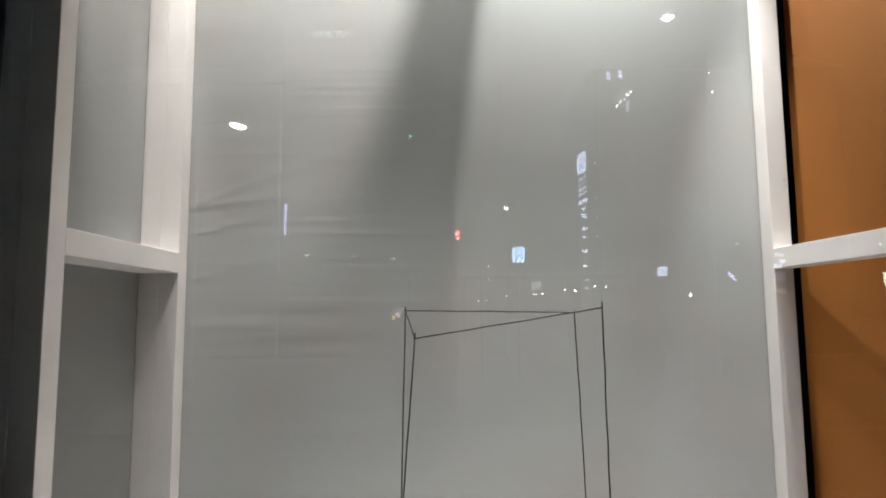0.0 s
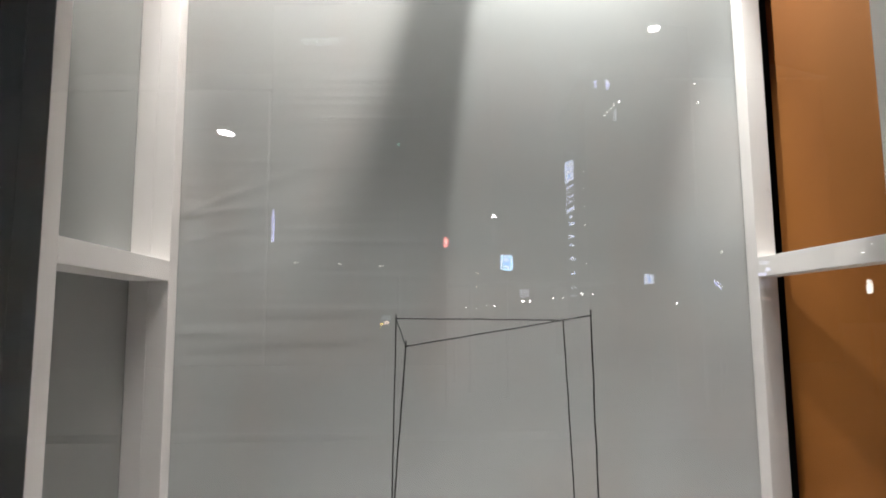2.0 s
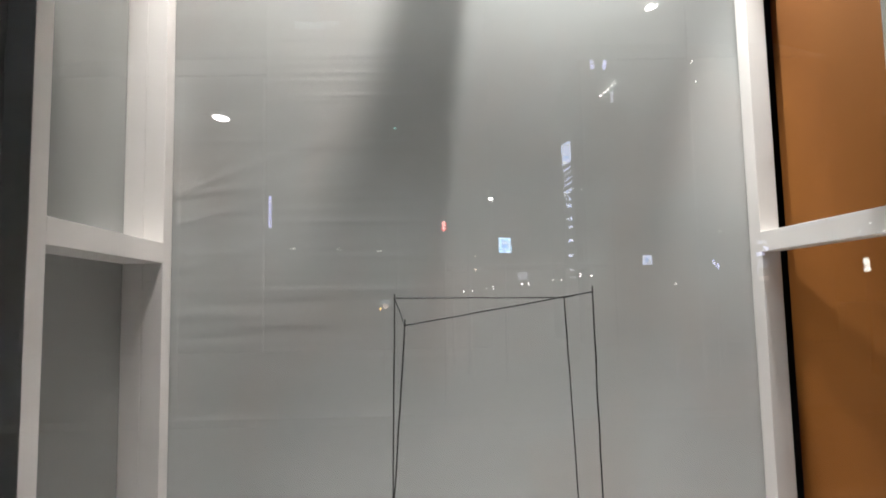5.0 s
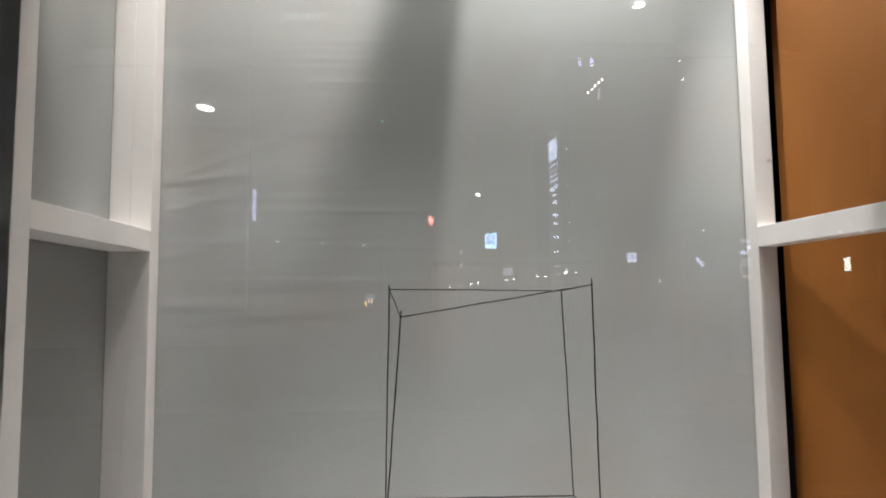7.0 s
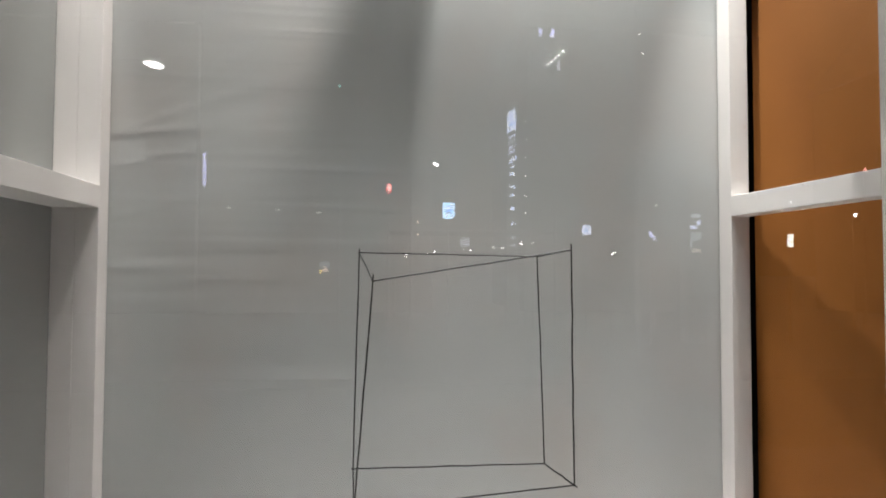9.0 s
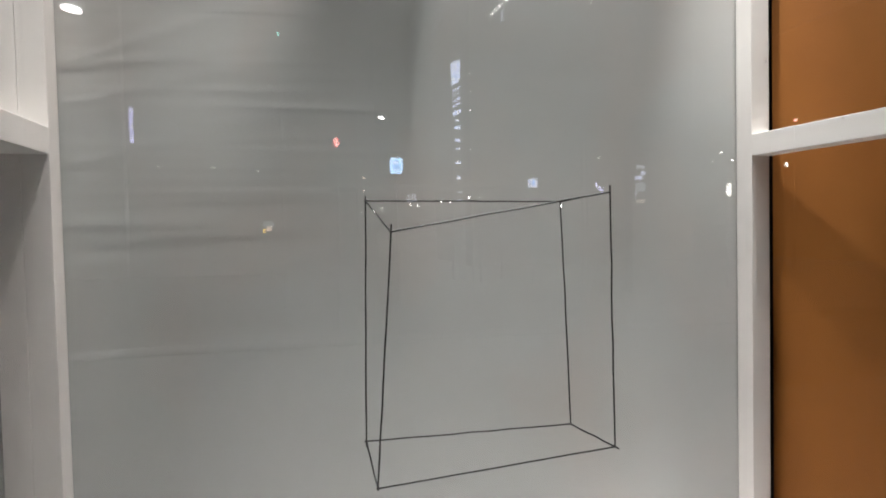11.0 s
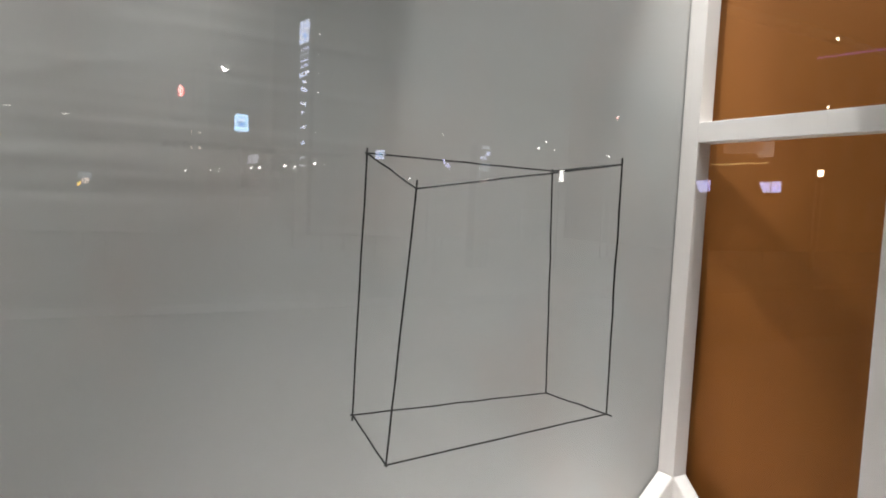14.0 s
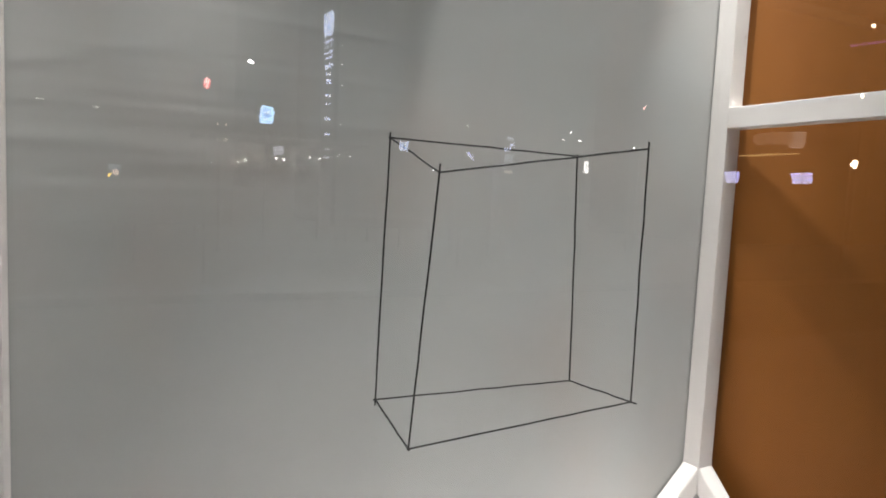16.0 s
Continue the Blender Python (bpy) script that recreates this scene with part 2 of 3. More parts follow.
# Added walls; their black stands in for the unlit void behind the frames.
for name, lo, hi in (("wall_west", (-0.65, -0.59, 0.0), (-0.55, 0.50, 3.80)), ("wall_east", (2.55, -0.59, 0.0), (2.65, 0.50, 3.80)), ("wall_north", (-0.55, 0.40, 0.0), (2.55, 0.50, 3.80))):
    bm = bmesh.new()
    box(bm, lo, hi)
    structure(name, bm, VOID_BLACK, "black wall standing in for the dark void behind the display frames", "wall")


def canvas_depth(x, z):
    """How far the cloth stands forward of its plane."""
    d = 0.0
    # creases that run across: start, end, height, slope, depth, half width
    for x0, x1, zc, slope, amp, wide in CREASES:
        if x0 - 0.25 < x < x1 + 0.25:
            fade = min(1.0, max(0.0, (x - x0 + 0.2) / 0.3)) * min(1.0, max(0.0, (x1 + 0.2 - x) / 0.3))
            q = (z - zc - slope * (x - x0)) / wide
            if abs(q) < 4:
                d += 0.18 * amp * fade * math.exp(-q * q)
    # folds fanning out from where the cloth is pinned to the left post
    for zc, slope, amp in ((2.06, 0.42, 0.0065), (2.06, 0.16, 0.005), (1.80, 0.30, 0.0024), (2.06, 0.75, 0.0042), (1.96, 0.28, 0.004), (1.58, 0.12, 0.0015)):
        run = x + 0.02
        if 0 < run < 0.9:
            q = (z - zc - slope * run + 0.25 * slope * run * run) / (0.009 + 0.03 * run)
            if abs(q) < 4:
                d += 0.36 * amp * math.exp(-q * q) * math.exp(-run * 2.2) * min(1.0, run * 12)
    # slack of the cloth
    d += 0.0035 * noise.noise((x * 1.1, z * 2.6, 3.0)) + 0.0007 * noise.noise((x * 2.0, z * 16.0, 9.0)) * max(0.0, 1.25 - x) + 0.00035 * noise.noise((x * 3.4, z * 42.0, 5.0)) * max(0.25, 1.3 - x)
    return d


rng = random.Random(5)
CREASES = [(0.52, 0.78, 2.42, 0.00, 0.0070, 0.007), (0.50, 0.80, 2.56, 0.01, 0.0035, 0.010), (0.48, 0.82, 2.24, 0.0, 0.0035, 0.012), (0.55, 0.84, 1.97, -0.01, 0.0050, 0.008),
           (0.40, 0.66, 2.50, 0.0, 0.0030, 0.008), (0.25, 0.80, 1.84, 0.0, 0.0026, 0.016), (0.1, 0.75, 1.66, -0.03, 0.0026, 0.018), (0.45, 0.85, 1.42, 0.0, 0.0028, 0.010),
           (0.12, 0.8, 1.30, 0.01, 0.0014, 0.018), (0.90, 1.30, 2.10, -0.12, 0.0022, 0.012), (1.25, 1.62, 2.05, -0.10, 0.0018, 0.012)]
CREASES += [(rng.uniform(0.0, 0.5), rng.uniform(0.6, 0.95), rng.uniform(1.25, 2.9), rng.uniform(-0.03, 0.03), rng.uniform(0.0008, 0.0022), rng.uniform(0.004, 0.011)) for _ in range(64)]
CREASES += [(rng.uniform(0.0, 0.9), rng.uniform(1.0, 1.9), rng.uniform(0.6, 1.3), rng.uniform(-0.02, 0.02), rng.uniform(0.0002, 0.0006), rng.uniform(0.005, 0.011)) for _ in range(14)]
NX, NZ = 130, 560
verts, faces = [], []
for k in range(NZ + 1):
    z = BASE + 0.003 + (TOP - BASE + 0.02) * k / NZ
    for i in range(NX + 1):
        x = -0.05 + 2.10 * i / NX
        y = 0.075 - canvas_depth(x, z)
        verts.append((x, y if 0.02 < x < 1.98 else max(y, 0.0685), z))
for k in range(NZ):
    for i in range(NX):
        a = k * (NX + 1) + i
        faces.append((a, a + 1, a + NX + 2, a + NX + 1))
me = bpy.data.meshes.new("fabric_backdrop")
me.from_pydata(verts, [], faces)
me.materials.append(CANVAS)
for p in me.polygons:
    p.use_smooth = True
backdrop = new("fabric_backdrop", me)
solid = backdrop.modifiers.new("thickness", "SOLIDIFY")
solid.thickness, solid.offset = 0.002, 1.0
tagged(backdrop, "grey canvas cloth stretched on the back frame, creased across", "backdrop")


# ---- timber frames ----
def timber(name, lo, hi, parent, mat=None, label=""):
    bm = bmesh.new()
    box(bm, lo, hi, 0.0016)
    return part(name, bm, mat or WOOD, parent, label)


def knot(parent, centre, normal, radius):
    """A small filled nail hole or knot on a timber's face."""
    bm = bmesh.new()
    c, n = Vector(centre), Vector(normal)
    tube_between(bm, c - n * 0.002, c + n * 0.0012, radius, 8)
    return part("nail_head", bm, KNOT, parent, "greyish filled nail hole")


KNOT = material("nail_filler", (0.50, 0.46, 0.42), 0.7, grain=(200, 0.2))


def side_frame(label, inner, out, deep):
    """Two posts and a crossbar in the plane x = inner, their thickness towards out (+1 or -1)."""
    def span(y0, y1, z0, z1, x0=0.0, x1=T):
        a, b = inner + out * x0, inner + out * x1
        return (min(a, b), y0, z0), (max(a, b), y1, z1)
    k0 = T * math.sqrt(2)
    base = thing("side_frame", (inner, -0.3, BASE), label, "timber frame", "display side frames")
    timber("back_post", *span(0.0, T, KNEE - k0, TOP), base)
    timber("front_post", *span(-deep, -deep + T, BASE, TOP), base)
    timber("crossbar", *span(-deep + T + 0.0001, -0.0001, BAR - T, BAR), base, WOOD_LONG)
    timber("top_rail", *span(-deep + T + 0.0005, -0.0005, TOP - T, TOP), base, WOOD_LONG)
    # brace at 45 degrees from the back post down to the front post
    bm = bmesh.new()
    x0, x1 = (inner, inner + T) if out > 0 else (inner - T, inner)
    k = T * math.sqrt(2)
    reach = KNEE - BASE
    prism(bm, [(x0, 0.0, KNEE), (x0, 0.0, KNEE - k), (x0, k - reach, BASE), (x0, -reach, BASE)], (x1 - x0, 0, 0))
    bmesh.ops.bevel(bm, geom=bm.edges[:], offset=0.003, segments=2, affect="EDGES")
    part("brace", bm, WOOD, base)
    return base


left = side_frame("white painted timber side frame with one crossbar", 0.0, -1, DEEP)
right = side_frame("white painted timber side frame with braced lower corner", WIDE, 1, 0.655)
knot(right, (WIDE, 0.035, 1.30), (-1, 0, 0), 0.004)
knot(right, (WIDE, 0.05, 1.02), (-1, 0, 0), 0.003)
knot(right, (WIDE + 0.053, 0.0, 2.135), (0, -1, 0), 0.005)
knot(right, (WIDE, -0.33, 1.893), (-1, 0, 0), 0.004)
knot(right, (WIDE, -0.35, 1.888), (-1, 0, 0), 0.0028)
knot(right, (WIDE, 0.03, 1.56), (-1, 0, 0), 0.003)
knot(left, (0.0, 0.045, 1.72), (1, 0, 0), 0.003)
knot(left, (0.0, 0.03, 2.62), (1, 0, 0), 0.006)

TURN = Matrix.Translation((WIDE, 0, 0)) @ pose(0, 0, 0, 0, 0, SPLAY) @ Matrix.Translation((-WIDE, 0, 0))
right.matrix_world = TURN @ right.matrix_world

# second frame against the outside of the left one
base = thing("side_frame", (-0.105, -0.3, BASE), "white painted timber frame doubled behind the side frame", "timber frame", "display side frames")
timber("back_post", (-0.1340, 0.0, BASE), (-0.0673, T, TOP), base)
timber("front_post", (-0.1340, -DEEP, BASE), (-0.0673, -DEEP + T, TOP), base)
timber("crossbar", (-0.1340, -DEEP + T + 0.0005, BAR - T), (-0.0673, -0.0005, BAR - 0.002), base, WOOD_LONG)

# back frame: braces across the lower corners and the top rail that carries the cloth
base = thing("back_frame", (1.0, 0.035, BASE), "white painted timber back frame with corner braces", "timber frame")
k = T * math.sqrt(2)
for side in (0, 1):
    def at(x):
        return x if side == 0 else WIDE - x
    bm = bmesh.new()
    prism(bm, [(at(0.0), 0.0, KNEE), (at(0.0), 0.0, KNEE - k), (at(KNEE - BASE - k), 0.0, BASE), (at(KNEE - BASE), 0.0, BASE)], (0, T, 0))
    bmesh.ops.bevel(bm, geom=bm.edges[:], offset=0.003, segments=2, affect="EDGES")
    part("brace", bm, WOOD, base)
timber("top_rail", (0.001, 0.001, TOP - T), (WIDE - 0.001, T - 0.001, TOP), base, WOOD_LONG)

# triangular corner boards under the braces
for side in (0, 1):
    base_x = 0.0 if side == 0 else WIDE
    s = 1 if side == 0 else -1
    bm = bmesh.new()
    q = 0.105
    prism(bm, [(base_x, 0.0, KNEE - q), (base_x + s * (KNEE - BASE - q), 0.0, BASE), (base_x, -(KNEE - BASE - q), BASE)], (0.004 * s, -0.004, 0.004))
    ob = part("corner_board", bm, SHADE_BOARD, None)
    tagged(ob, "triangular board closing the braced corner, its shade put into a beige colour", "panel", "corner boards")

# side panels
bm = bmesh.new()
PANEL_TURN = TURN @ Matrix.Translation((2.092, 0.10, 0)) @ pose(0, 0, 0, 0, 0, 23.0) @ Matrix.Translation((-2.092, -0.10, 0))
box(bm, (2.092, -0.74, BASE), (2.104, 0.036, TOP), 0.001, PANEL_TURN)
tagged(part("orange_panel", bm, ORANGE), "burnt orange cloth-covered board behind the side frame", "panel")
bm = bmesh.new()
box(bm, (-0.147, -0.69, BASE), (-0.1345, 0.08, TOP), 0.001)
tagged(part("grey_panel", bm, GREY_PANEL), "plain grey board behind the doubled side frame", "panel")

# ---- wire cube ----
CUBE = {"A": (0.776, -0.135, 1.700), "B": (1.334, -0.370, 1.703), "C": (1.302, -0.140, 1.691), "D": (0.816, -0.330, 1.620),
        "E": (0.763, -0.135, 1.080), "F": (1.323, -0.140, 1.080), "G": (1.342, -0.363, 1.090), "H": (0.772, -0.330, 1.034)}
cube = thing("wire_cube", (1.05, -0.25, 1.03), "open cube bent from thin black iron wire, hanging on clear threads", "wire sculpture")


def wire(name, a, b, radius, parent, mat, over_a=0.0, over_b=0.0, wobble=0.0022, seed=0):
    a, b = Vector(a), Vector(b)
    d = (b - a).normalized()
    a, b = a - d * over_a, b + d * over_b
    r = random.Random(seed)
    curve = bpy.data.curves.new(name, "CURVE")
    curve.dimensions, curve.bevel_depth, curve.bevel_resolution = "3D", radius, 2
    line = curve.splines.new("POLY")
    n = 10
    line.points.add(n)
    off = Vector((0, 0, 0))
    for i in range(n + 1):
        f = i / n
        bow = math.sin(math.pi * f)
        off = Vector([wobble * bow * r.uniform(-0.5, 0.5) for _ in range(3)])
        line.points[i].co = (*(a.lerp(b, f) + off), 1)
    curve.use_fill_caps = True
    me_ob = bpy.data.objects.new(name, curve)
    mesh = bpy.data.meshes.new_from_object(me_ob)
    bpy.data.objects.remove(me_ob)
    mesh.materials.clear()
    mesh.materials.append(mat)
    for p in mesh.polygons:
        p.use_smooth = True
    ob = new(name, mesh)
    ob.parent = parent
    ob.matrix_parent_inverse = parent.matrix_world.inverted()
    return ob


R = 0.0021
for n, (p, q, oa, ob_) in enumerate((("A", "C", 0.004, 0.004), ("A", "D", 0.004, 0.003), ("D", "B", 0.003, 0.0), ("C", "B", 0.004, 0.0),
                                     ("E", "F", 0.006, 0.002), ("E", "H", 0.0, 0.006), ("H", "G", 0.002, 0.0), ("F", "G", 0.002, 0.018),
                                     ("A", "E", 0.012, 0.014), ("D", "H", 0.018, 0.0), ("C", "F", 0.006, 0.0), ("B", "G", 0.016, 0.0))):
    wire("wire_edge", CUBE[p], CUBE[q], R, cube, WIRE, oa, ob_, seed=n)
for n, p in enumerate("ABCDEFGH"):
    bm = bmesh.new()
    ball(bm, CUBE[p], 0.0036 if p in "EH" else 0.0027, (1.2, 1.0, 0.9), 8, 6)
    part("twisted_joint", bm, WIRE, cube, smooth=True)
THREAD = material("clear_nylon_thread", (0.45, 0.45, 0.44), 0.3, spec=0.5)
for p in "AB":
    wire("hanging_thread", CUBE[p], (CUBE[p][0], CUBE[p][1], 3.698), 0.00018, cube, THREAD, wobble=0.0)


# ---- spotlight heads assumed under the ceiling; the third belongs to the added fill ----
def spotlight(eye, aim):
    base = thing("track_spotlight", (eye.x, eye.y, 3.70), "white track spotlight assumed under the ceiling, out of view, lit", "spotlight", "track spotlights")
    d = (aim - eye).normalized()
    bm = bmesh.new()
    tube_between(bm, eye - d * 0.012, eye - d * 0.10, 0.036, 20, 0.030)
    part("head", bm, PLASTER, base, smooth=False)
    bm = bmesh.new()
    tube_between(bm, eye - d * 0.06, (eye.x - d.x * 0.06, eye.y - d.y * 0.06, 3.702), 0.009, 10)
    part("stem", bm, PLASTER, base)
    return base


spotlight(SPOT_A, AIM_A)
spotlight(SPOT_B, AIM_B)
spotlight(FILL_SPOT, FILL_AIM)
for eye in (DOWN_A, DOWN_B, FLOOR_FILL):
    base = thing("downlight", (eye.x, eye.y, 3.70), "small white recessed downlight assumed near a ceiling corner, out of view, lit", "downlight", "corner downlights")
    bm = bmesh.new()
    tube_between(bm, (eye.x, eye.y, 3.63), (eye.x, eye.y, 3.702), 0.045, 20, 0.05)
    part("can", bm, PLASTER, base)
    bm = bmesh.new()
    tube_between(bm, (eye.x, eye.y, 3.622), (eye.x, eye.y, 3.632), 0.056, 20)
    part("rim", bm, ALUMINIUM, base)
# Housing for the added fill tube.
fit = thing("fill_lamp", (1.0, -0.36, 3.70), "white ceiling tube lamp added behind the lintel, out of view, as fill, lit", "lamp")
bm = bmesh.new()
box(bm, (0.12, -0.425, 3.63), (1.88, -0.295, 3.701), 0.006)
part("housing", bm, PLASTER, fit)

# ---- shop window and facade ----
bm = bmesh.new()
box(bm, (-0.16, GLASS_Y - 0.004, BASE + 0.02), (2.22, GLASS_Y + 0.004, 3.69))
pane = structure("window_1", bm, GLASS, "clear shop window pane with reflections of the night street", "window")
pane.visible_shadow = False
for name, lo, hi in (("mullion_1", (-0.23, -0.82, 0.0), (-0.155, -0.702, 3.70)), ("mullion_2", (2.205, -0.82, 0.0), (2.28, -0.702, 3.70))):
    bm = bmesh.new()
    box(bm, lo, hi, 0.004)
    structure(name, bm, ALUMINIUM, "dark anodised aluminium window mullion", "window frame")
bm = bmesh.new()
box(bm, (-0.154, -0.82, BASE - 0.03), (2.204, -0.703, BASE + 0.018), 0.004)
structure("trim", bm, ALUMINIUM, "dark anodised aluminium window sill", "window frame")
for name, lo, hi in (("facade_wall_1", (-14.0, -0.90, 0.0), (-0.235, -0.60, 9.0)), ("facade_wall_2", (2.285, -0.90, 0.0), (30.0, -0.60, 9.0)), ("facade_wall_4", (-0.154, -0.86, 0.0), (2.204, -0.702, BASE - 0.031)), ("facade_wall_3", (-0.234, -0.90, 3.702), (2.284, -0.745, 9.0))):
    bm = bmesh.new()
    box(bm, lo, hi, 0.01)
    structure(name, bm, STONE, "grey stone shop facade", "wall")

# ---- street ----
bm = bmesh.new()
box(bm, (-400, -400, -0.30), (400, 400, -0.14))
structure("ground", bm, ASPHALT, "dark asphalt street ground", "ground")
bm = bmesh.new()
box(bm, (-60, -5.2, -0.14), (60, -0.6, 0.0), 0.02)
structure("pavement", bm, PAVING, "grey concrete pavement with a kerb along the street", "pavement")
bm = bmesh.new()
box(bm, (-60, -29.0, -0.14), (60, -9.5, 0.0), 0.02)
structure("pavement_far", bm, PAVING, "grey concrete pavement across the street", "pavement")


def real(x, y, z):
    """Where a thing stands whose mirror image in the pane is at (x, y, z)."""
    return Vector((x, 2 * GLASS_Y - y, z))


def pole(parent, x, y, top, radius=0.04, ground=0.0):
    bm = bmesh.new()
    tube_between(bm, (x, y, ground), (x, y, top), radius, 12, radius * 0.7)
    tube_between(bm, (x, y, ground), (x, y, ground + 0.12), radius * 1.8, 12, radius * 1.6)
    return part("pole", bm, STEEL, parent)


def street_lamp(img, width, height, label, glow=None, dx=0.7, lean=0.0):
    p = real(*img)
    base = thing("street_lamp", (p.x + dx, p.y - 0.1, 0.0), label, "street lamp", "street lamps")
    pole(base, p.x + dx, p.y - 0.1, p.z + 0.12, 0.06)
    bm = bmesh.new()
    tube_between(bm, (p.x + dx, p.y - 0.1, p.z + 0.10), (p.x, p.y - 0.05, p.z + height / 2 + 0.06), 0.025, 10)
    part("arm", bm, STEEL, base)
    bm = bmesh.new()
    box(bm, (p.x - width * 0.6, p.y - 0.10, p.z + height / 2), (p.x + width * 0.6, p.y + 0.10, p.z + height / 2 + 0.07), 0.02)
    part("head", bm, DARK_PAINT, base)
    bm = bmesh.new()
    ball(bm, (0, 0, 0), 0.5, (width, 0.14, height), 16, 10)
    for v in bm.verts:
        v.co.z += lean * v.co.x
    bmesh.ops.translate(bm, verts=bm.verts[:], vec=p)
    part("lens", bm, glow or WHITE_GLOW, base, "white glowing lens", smooth=True)
    return base


street_lamp((-3.06, 9.48, 5.27), 0.33, 0.11, "street lamp with a flat white lit head", dx=-0.8, lean=-0.22)
street_lamp((6.36, 12.91, 8.97), 0.32, 0.15, "tall street lamp with a white lit head", dx=0.9, lean=0.2)
street_lamp((2.34, 13.64, 4.35), 0.14, 0.075, "low street lamp with a small white lit head", dx=-0.6, lean=-0.25)


def sign_post(name, img, label, category):
    p = real(*img)
    base = thing(name, (p.x, p.y - 0.08, 0.0), label, category)
    pole(base, p.x, p.y - 0.08, p.z, 0.035)
    return base, p


def slab(name, parent, centre, w, h, mat, depth=0.02, forward=0.0, bevel=0.0, lean=0.0, label=""):
    """A panel facing the shop window; lean shears it upwards along x."""
    c = Vector(centre)
    bm = bmesh.new()
    box(bm, (-w / 2, -depth, -h / 2), (w / 2, 0, h / 2), bevel, seg=3)
    for v in bm.verts:
        v.co.z += lean * v.co.x
    bmesh.ops.translate(bm, verts=bm.verts[:], vec=c + Vector((0, forward, 0)))
    return part(name, bm, mat, parent, label)


# tram stop sign: pale blue frame round a mid-blue plate with a plain vehicle mark
base, p = sign_post("tram_stop_sign", (2.46, 11.99, 3.02), "glowing pale blue tram stop sign on a pole", "sign")
slab("sign_box", base, p, 0.36, 0.42, DARK_PAINT, 0.10, -0.03, 0.05)
slab("sign_frame", base, p, 0.27, 0.345, BLUE_GLOW, 0.03, 0.0, 0.055, label="pale blue glowing plate")
slab("sign_plate", base, p, 0.165, 0.24, MID_BLUE, 0.02, 0.006, 0.03, label="mid blue glowing plate")
slab("vehicle_mark", base, p + Vector((0, 0, 0.055)), 0.125, 0.062, PALE_MARK, 0.02, 0.012, 0.016)
slab("vehicle_mark", base, p + Vector((0, 0, -0.088)), 0.115, 0.036, PALE_MARK, 0.02, 0.012, 0.014)
for dx in (-0.055, 0.055):
    slab("vehicle_mark", base, p + Vector((dx, 0, -0.045)), 0.018, 0.045, BLUE_GLOW, 0.02, 0.012, 0.006)

# pedestrian signal: the lit figure is a plain tapered shape
base, p = sign_post("traffic_signal", (1.06, 8.79, 3.07), "dark traffic signal on a pole, lit red", "traffic light")
slab("housing", base, p + Vector((0, 0, -0.14)), 0.24, 0.56, DARK_PAINT, 0.16, -0.02, 0.03)
bm = bmesh.new()
tube_between(bm, p + Vector((0, 0, -0.075)), p + Vector((0, 0, 0.0)), 0.022, 10, 0.022)
tube_between(bm, p + Vector((0, 0, -0.005)), p + Vector((0, 0, 0.085)), 0.048, 10, 0.012)
part("lit_shape", bm, PALE_RED, base, "glowing red shape")
# Red plate behind the shape paints the glow around it.
slab("painted_halo", base, p, 0.095, 0.18, RED_GLOW, 0.02, -0.012, 0.05)

# slender advertising pylon with lit panels
x, y = real(5.12, 17.45, 0).xy
base = thing("advertising_pylon", (x, y - 0.2, 0.0), "slender dark pylon with ice-white lit panels", "pylon")
bm = bmesh.new()
box(bm, (x - 0.19, y - 0.36, 0.0), (x + 0.19, y - 0.02, 7.05), 0.02)
part("body", bm, DARK_PAINT, base)
slab("lit_panel", base, (x - 0.03, y, 6.42), 0.28, 0.66, ICE_GLOW, 0.02, 0.012, 0.006, lean=0.6)
slab("dark_mark", base, (x - 0.03, y, 6.30), 0.08, 0.09, MID_BLUE, 0.02, 0.02, 0.01)
for z in (5.92, 5.77, 5.60, 5.44):
    slab("dim_panel", base, (x - 0.02, y, z), 0.26, 0.075, DIM_ICE if z != 5.77 else FAINT_ICE, 0.02, 0.012, 0.004, lean=0.6)
slab("lit_panel", base, (x - 0.01, y, 5.20), 0.27, 0.14, ICE_GLOW, 0.02, 0.012, 0.006, lean=0.55)
for z, w, h in ((4.97, 0.10, 0.08), (4.75, 0.14, 0.12), (4.34, 0.14, 0.10), (4.08, 0.12, 0.07), (3.65, 0.14, 0.09), (3.19, 0.12, 0.07)):
    slab("lit_panel", base, (x, y, z), w * 1.2, h, ICE_GLOW, 0.02, 0.012, 0.02)
for z in (2.95, 2.74, 2.50):
    slab("dim_panel", base, (x + 0.02, y, z), 0.18, 0.06, FAINT_ICE, 0.02, 0.012, 0.01)
x += 0.42
base = thing("string_light_pole", (x, y, 0.0), "thin steel pole with small white lamps", "lamp post")
pole(base, x, y - 0.05, 6.55, 0.025)
for z in (6.44, 5.86, 5.28, 4.69, 4.09, 3.50):
    bm = bmesh.new()
    ball(bm, (x, y, z), 0.017, u=8, v=6)
    part("small_lamp", bm, SOFT_GLOW, base, smooth=True)


